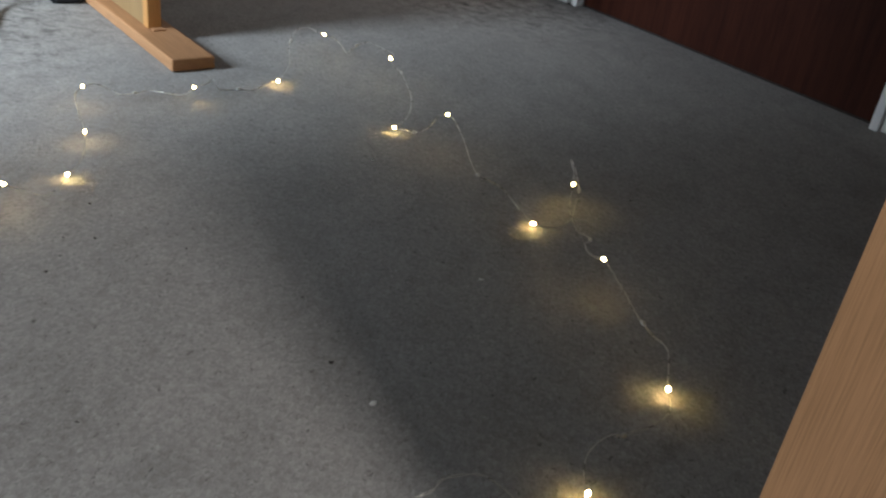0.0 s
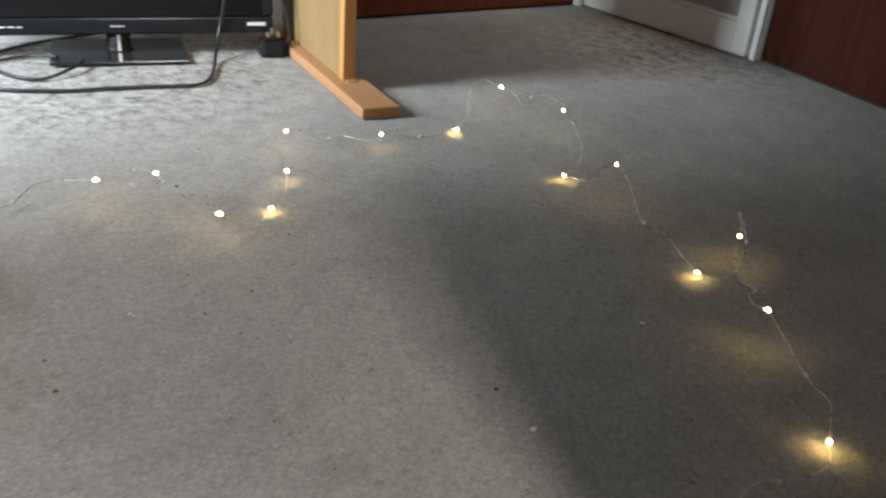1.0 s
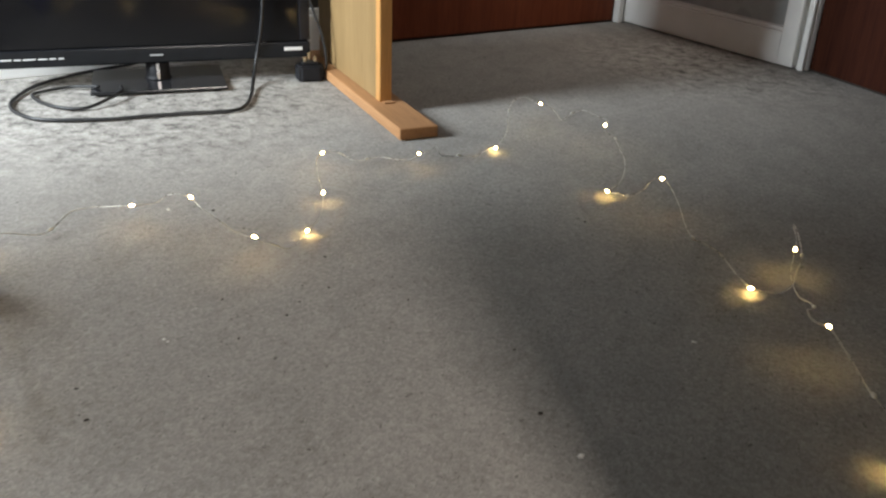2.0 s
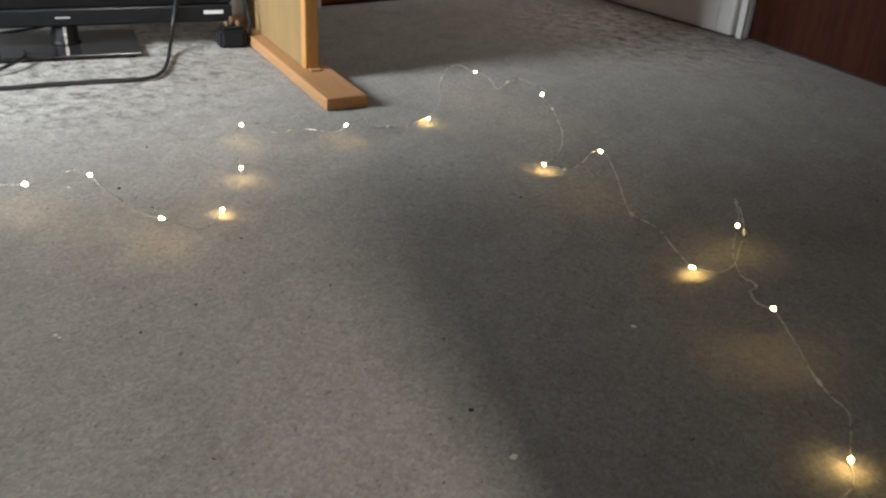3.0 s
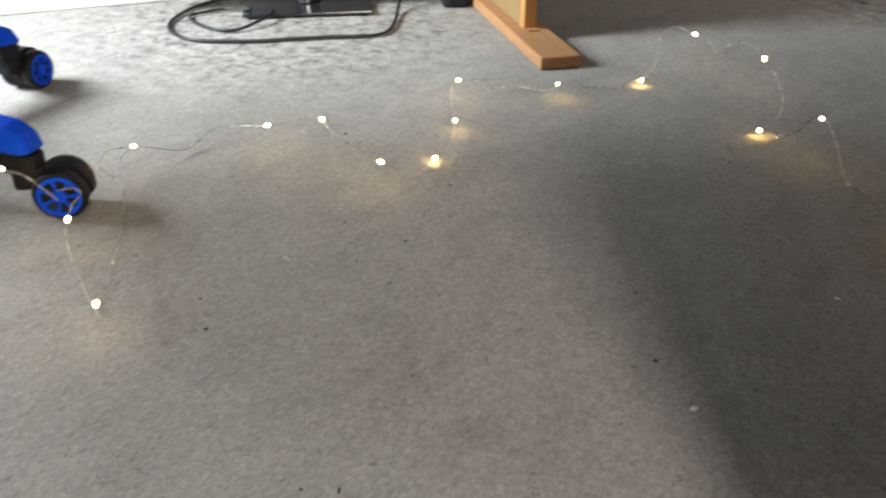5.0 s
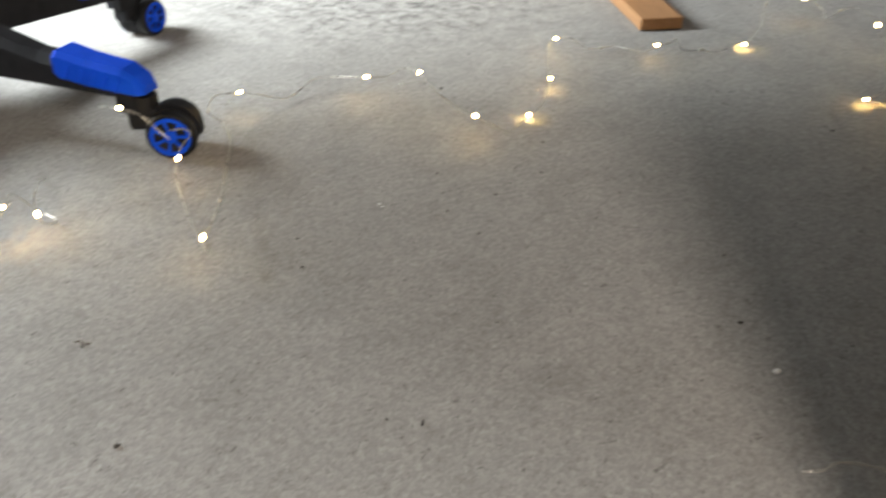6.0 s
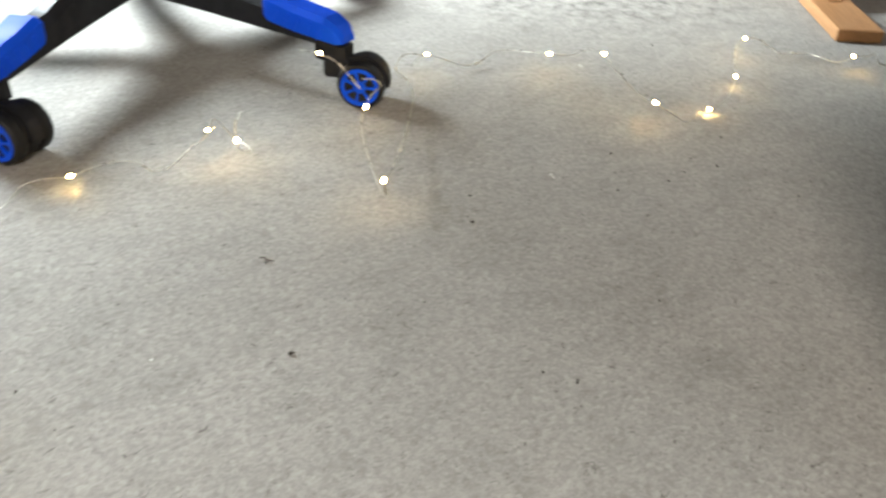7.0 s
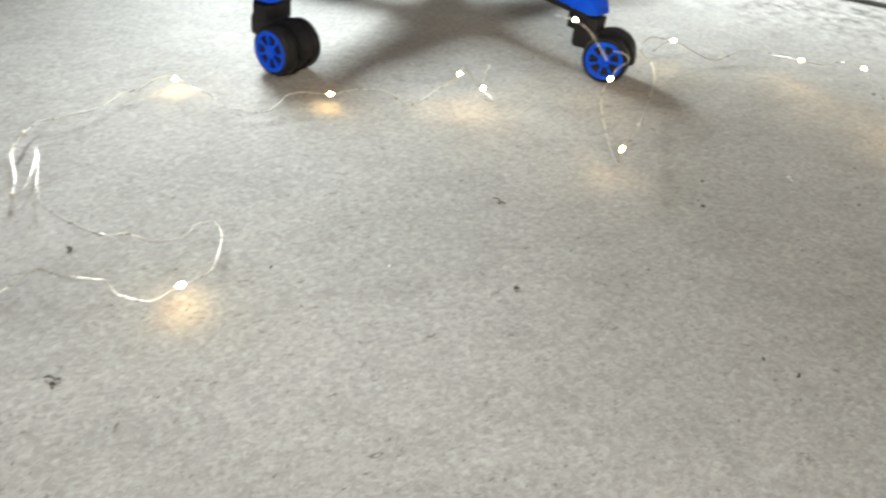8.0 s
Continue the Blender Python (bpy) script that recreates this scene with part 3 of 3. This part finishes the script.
def bulb_mesh():
    bm = bmesh.new()
    lathe(bm, [(0.0008, -0.0062), (0.0022, -0.0052), (0.0036, -0.0028), (0.0041, 0.0), (0.0036, 0.0028), (0.0022, 0.0052), (0.0008, 0.0062)], 14)
    return bm


lit_data = finish(bulb_mesh(), "bulb", BULB, True)
lit_data.transform(Matrix.Scale(0.49, 4))
dim_data = finish(bulb_mesh(), "bulb", RESIN, True)
dim_data.transform(Matrix.Scale(0.62, 4))


def light_string_run(pts, lit=(), unlit=()):
    path = smooth_path(pts, 6)
    # two lacquered strands, loosely twisted
    for k in range(2):
        strand = []
        for i, q in enumerate(path):
            a = 0.55 * i + k * math.pi
            strand.append(q + Vector((0.0006 * math.cos(a), 0.0006 * math.sin(a), 0.0006 * math.sin(a * 0.9) + 0.0012)))
        part("wire", tube(bmesh.new(), strand, 0.0004, 6), WIRE, string, smooth=True)
    for where, data in ((lit, lit_data), (unlit, dim_data)):
        for i in where:
            p = Vector(pts[i])
            d = Vector(pts[min(i + 1, len(pts) - 1)]) - Vector(pts[max(i - 1, 0)])
            ob = new("bulb", data)
            ob.parent = string
            ob.matrix_basis = Matrix.Translation(p + Vector((0, 0, 0.0022))) @ d.to_track_quat("Z", "Y").to_matrix().to_4x4()
            tagged(ob, "glowing warm white bulb" if data is lit_data else "unlit clear resin bulb")


light_string_run([
    (0.124, 0.477, 0.012), (0.135, 0.485, 0.014), (0.141, 0.496, 0.016), (0.159, 0.504, 0.018), (0.172, 0.505, 0.018),
    (0.191, 0.497, 0.014), (0.205, 0.488, 0.010), (0.228, 0.496, 0.008), (0.251, 0.518, 0.008), (0.248, 0.537, 0.008),
    (0.250, 0.558, 0.010), (0.259, 0.573, 0.014), (0.270, 0.581, 0.018), (0.278, 0.583, 0.016),
], lit=[8], unlit=[])
light_string_run([
    (0.272, 0.581, 0.016), (0.281, 0.591, 0.010), (0.290, 0.602, 0.008), (0.305, 0.612, 0.008), (0.318, 0.627, 0.008),
    (0.325, 0.643, 0.009), (0.325, 0.668, 0.009), (0.326, 0.688, 0.014), (0.328, 0.717, 0.016), (0.323, 0.729, 0.018),
    (0.314, 0.736, 0.020), (0.303, 0.745, 0.026), (0.294, 0.761, 0.030), (0.285, 0.779, 0.036), (0.275, 0.795, 0.042),
    (0.267, 0.810, 0.046), (0.261, 0.820, 0.048), (0.251, 0.840, 0.040), (0.247, 0.869, 0.030), (0.246, 0.900, 0.022),
], lit=[6, 16], unlit=[1, 11])
light_string_run([
    (0.246, 0.900, 0.022), (0.254, 0.922, 0.016), (0.249, 0.937, 0.014), (0.240, 0.947, 0.012), (0.233, 0.972, 0.012),
    (0.228, 0.998, 0.016), (0.228, 1.016, 0.024), (0.229, 1.031, 0.034), (0.230, 1.078, 0.032), (0.226, 1.134, 0.026),
    (0.232, 1.106, 0.028), (0.237, 1.022, 0.032), (0.234, 1.000, 0.020), (0.231, 0.975, 0.012), (0.217, 0.953, 0.010),
    (0.199, 0.953, 0.008), (0.186, 0.957, 0.006),
], lit=[7, 16], unlit=[1, 11])
light_string_run([
    (0.186, 0.957, 0.006), (0.168, 0.981, 0.010), (0.149, 0.999, 0.020), (0.138, 0.997, 0.030), (0.121, 0.988, 0.040),
    (0.109, 0.983, 0.046), (0.095, 1.016, 0.050), (0.086, 1.046, 0.054), (0.075, 1.077, 0.058), (0.058, 1.123, 0.060),
    (0.048, 1.134, 0.060), (0.034, 1.154, 0.050), (0.023, 1.139, 0.036), (0.004, 1.135, 0.026), (-0.015, 1.175, 0.012),
    (-0.033, 1.185, 0.008), (-0.023, 1.218, 0.010),
], lit=[10, 15], unlit=[5, 13])
light_string_run([
    (-0.023, 1.218, 0.010), (-0.022, 1.256, 0.014), (-0.031, 1.307, 0.018), (-0.045, 1.349, 0.018), (-0.068, 1.418, 0.016),
    (-0.078, 1.410, 0.026), (-0.082, 1.382, 0.048), (-0.083, 1.411, 0.048), (-0.110, 1.452, 0.042), (-0.143, 1.488, 0.038),
    (-0.157, 1.457, 0.038), (-0.176, 1.467, 0.020), (-0.191, 1.482, 0.028), (-0.211, 1.497, 0.034), (-0.222, 1.481, 0.040),
], lit=[6, 14], unlit=[4, 10])
light_string_run([
    (-0.218, 1.473, 0.040), (-0.260, 1.506, 0.042), (-0.271, 1.468, 0.042), (-0.262, 1.415, 0.040), (-0.263, 1.410, 0.024),
    (-0.254, 1.382, 0.010), (-0.247, 1.301, 0.006),
], lit=[6], unlit=[3])
light_string_run([
    (-0.251, 1.308, 0.006), (-0.259, 1.270, 0.008), (-0.268, 1.244, 0.006), (-0.289, 1.236, 0.007), (-0.310, 1.219, 0.008),
    (-0.317, 1.217, 0.014), (-0.329, 1.233, 0.018), (-0.335, 1.230, 0.012), (-0.338, 1.209, 0.014), (-0.334, 1.173, 0.022),
    (-0.342, 1.172, 0.014), (-0.355, 1.171, 0.008), (-0.378, 1.170, 0.008), (-0.405, 1.173, 0.006), (-0.414, 1.148, 0.008),
    (-0.430, 1.134, 0.008), (-0.445, 1.137, 0.012), (-0.464, 1.129, 0.020), (-0.462, 1.091, 0.028), (-0.462, 1.071, 0.022),
    (-0.429, 1.019, 0.016),
], lit=[9, 18], unlit=[3, 14])
light_string_run([
    (-0.429, 1.019, 0.016), (-0.397, 0.975, 0.016), (-0.372, 0.925, 0.010), (-0.365, 0.896, 0.008), (-0.364, 0.872, 0.006),
    (-0.355, 0.834, 0.008), (-0.355, 0.809, 0.010), (-0.370, 0.805, 0.014), (-0.385, 0.783, 0.030), (-0.403, 0.784, 0.030),
    (-0.417, 0.781, 0.036), (-0.438, 0.782, 0.046), (-0.463, 0.786, 0.054), (-0.486, 0.798, 0.058), (-0.522, 0.818, 0.050),
    (-0.543, 0.822, 0.042), (-0.550, 0.807, 0.036), (-0.573, 0.789, 0.034),
], lit=[1, 4, 8, 13, 17], unlit=[])
light_string_run([
    (-0.576, 0.788, 0.034), (-0.607, 0.792, 0.026), (-0.639, 0.788, 0.020), (-0.660, 0.775, 0.016), (-0.661, 0.759, 0.012),
    (-0.658, 0.732, 0.006), (-0.661, 0.710, 0.008), (-0.671, 0.678, 0.022), (-0.663, 0.646, 0.036), (-0.710, 0.670, 0.012),
    (-0.708, 0.654, 0.004),
], lit=[8], unlit=[5])
light_string_run([
    (-0.573, 0.479, 0.070), (-0.575, 0.498, 0.064), (-0.572, 0.504, 0.056), (-0.571, 0.489, 0.048), (-0.567, 0.479, 0.037),
    (-0.570, 0.475, 0.024), (-0.555, 0.465, 0.010), (-0.512, 0.442, 0.008), (-0.460, 0.417, 0.006), (-0.432, 0.407, 0.006),
    (-0.422, 0.398, 0.030), (-0.440, 0.417, 0.026),
], lit=[4, 10], unlit=[])
light_string_run([
    (-0.594, 0.490, 0.048), (-0.608, 0.484, 0.062), (-0.623, 0.476, 0.076), (-0.632, 0.460, 0.086), (-0.661, 0.462, 0.080),
    (-0.679, 0.462, 0.076),
], lit=[3], unlit=[])
light_string_run([
    (-0.708, 0.393, 0.003), (-0.674, 0.372, 0.020), (-0.611, 0.340, 0.046), (-0.606, 0.332, 0.040), (-0.592, 0.325, 0.028),
    (-0.596, 0.331, 0.014), (-0.603, 0.346, 0.008), (-0.642, 0.344, 0.010), (-0.640, 0.325, 0.036), (-0.606, 0.300, 0.042),
], lit=[4, 9], unlit=[])
light_string_run([
    (-0.610, 0.311, 0.042), (-0.621, 0.298, 0.026), (-0.623, 0.284, 0.018), (-0.613, 0.262, 0.012), (-0.612, 0.248, 0.008),
    (-0.619, 0.237, 0.008), (-0.628, 0.230, 0.014), (-0.641, 0.219, 0.016), (-0.658, 0.204, 0.010), (-0.651, 0.178, 0.012),
    (-0.643, 0.162, 0.014), (-0.647, 0.134, 0.018), (-0.644, 0.114, 0.018), (-0.640, 0.104, 0.012), (-0.631, 0.089, 0.008),
    (-0.630, 0.074, 0.008), (-0.634, 0.062, 0.010), (-0.637, 0.048, 0.012), (-0.660, 0.041, 0.008), (-0.678, 0.038, 0.010),
    (-0.677, 0.027, 0.016), (-0.691, 0.018, 0.018),
], lit=[10], unlit=[])
light_string_run([
    (-0.691, 0.018, 0.018), (-0.716, 0.008, 0.014), (-0.721, -0.003, 0.016), (-0.716, -0.016, 0.014), (-0.708, -0.033, 0.010),
    (-0.699, -0.054, 0.008), (-0.675, -0.074, 0.008), (-0.659, -0.104, 0.010), (-0.657, -0.128, 0.008), (-0.643, -0.140, 0.010),
    (-0.620, -0.148, 0.014), (-0.590, -0.160, 0.010), (-0.550, -0.159, 0.008), (-0.519, -0.162, 0.008), (-0.530, -0.151, 0.010),
    (-0.565, -0.142, 0.012), (-0.591, -0.139, 0.014), (-0.554, -0.140, 0.012), (-0.519, -0.143, 0.012), (-0.488, -0.142, 0.016),
], lit=[1], unlit=[10, 13])
light_string_run([
    (-0.488, -0.142, 0.016), (-0.456, -0.130, 0.020), (-0.425, -0.112, 0.024), (-0.410, -0.096, 0.024), (-0.412, -0.082, 0.022),
    (-0.405, -0.068, 0.018), (-0.406, -0.058, 0.014), (-0.415, -0.041, 0.008), (-0.432, -0.024, 0.008), (-0.425, -0.011, 0.012),
    (-0.398, -0.011, 0.016), (-0.368, -0.021, 0.016), (-0.353, -0.031, 0.014), (-0.352, -0.039, 0.012), (-0.339, -0.054, 0.017),
    (-0.347, -0.061, 0.008), (-0.337, -0.077, 0.010), (-0.348, -0.097, 0.012), (-0.364, -0.101, 0.010), (-0.368, -0.108, 0.014),
    (-0.378, -0.133, 0.016), (-0.400, -0.148, 0.010), (-0.397, -0.158, 0.008), (-0.387, -0.168, 0.008), (-0.375, -0.186, 0.010),
    (-0.398, -0.204, 0.012),
], lit=[14], unlit=[])

light_string_run([
    (-0.419, 0.397, 0.030), (-0.445, 0.426, 0.026), (-0.479, 0.462, 0.022), (-0.538, 0.518, 0.016), (-0.601, 0.575, 0.014),
    (-0.639, 0.595, 0.020), (-0.658, 0.590, 0.030), (-0.681, 0.622, 0.036), (-0.663, 0.646, 0.036),
], unlit=[2, 6])

# ---- lint and crumbs on the carpet ----
def bits(name, mat, spots, size, label, category, flat=0.5):
    rng = random.Random(11)
    bm = bmesh.new()
    for x, y in spots:
        s = size * rng.uniform(0.6, 1.4)
        m = pose(x, y, 0.001 + 0.3 * s * flat, rng.uniform(-15, 15), rng.uniform(-15, 15), rng.uniform(0, 360)) @ Matrix.Diagonal((s, s * rng.uniform(0.3, 0.8), s * flat, 1))
        vs = bmesh.ops.create_icosphere(bm, subdivisions=1, radius=0.5, matrix=m)["verts"]
        for v in vs:
            v.co += Vector([rng.uniform(-0.12, 0.12) * s for _ in range(3)]) * Vector((1, 1, 0.4))[0]
    tagged(part(name, bm, mat), label, category, kind="stuff")


bits("lint", LINT, [(0.138, 0.816), (-0.369, 0.588), (-0.578, 0.863), (0.070, 0.583), (-0.340, 0.114), (-0.363, 0.586)], 0.0064, "scraps of white lint on the carpet", "lint", 0.35)
bits("crumbs", CRUMB, [(-0.300, 0.749), (0.108, 0.654), (0.098, 1.000), (-0.041, 1.078), (-0.514, 0.906), (-0.592, 1.015), (-0.574, 1.020), (-0.313, 0.826),
                       (-0.387, 0.484), (-0.356, 0.454), (-0.033, 0.721), (-0.364, 0.682), (-0.288, 0.551), (-0.284, 0.714), (0.021, 0.627), (-0.147, 0.496),
                       (-0.280, -0.148), (-0.405, 0.252), (-0.281, 0.204), (-0.366, 0.021), (-0.118, 0.359), (-0.345, 0.451), (-0.143, 0.347), (-0.437, -0.125), (-0.175, 0.770), (-0.450, 0.855), (-0.521, 0.886), (-0.270, 0.758),
                       (-0.281, 0.683), (0.313, 1.089), (0.421, 1.280), (-0.119, 0.361), (-0.270, 0.330), (-0.310, 0.030), (-0.601, 0.352), (-0.301, 0.621)],
     0.0040, "small dark crumbs scattered on the carpet", "crumbs", 0.4)


def twig(x, y, turn, length):
    """Thin crooked brown fibre lying on the pile."""
    bm = tube(bmesh.new(), smooth_path([(-length / 2, 0, 0.0016), (-length / 6, 0.0012, 0.0024), (length / 5, -0.0009, 0.0022), (length / 2, 0.0014, 0.0014)], 5), 0.0006, 6)
    tagged(part("twig", bm, TWIG, at=pose(x, y, 0, 0, 0, turn), smooth=True), "thin brown dry twig lying on the carpet", "twig", "twigs on the carpet")


twig(-0.409, 0.254, 25, 0.014)
twig(-0.285, -0.148, 60, 0.011)
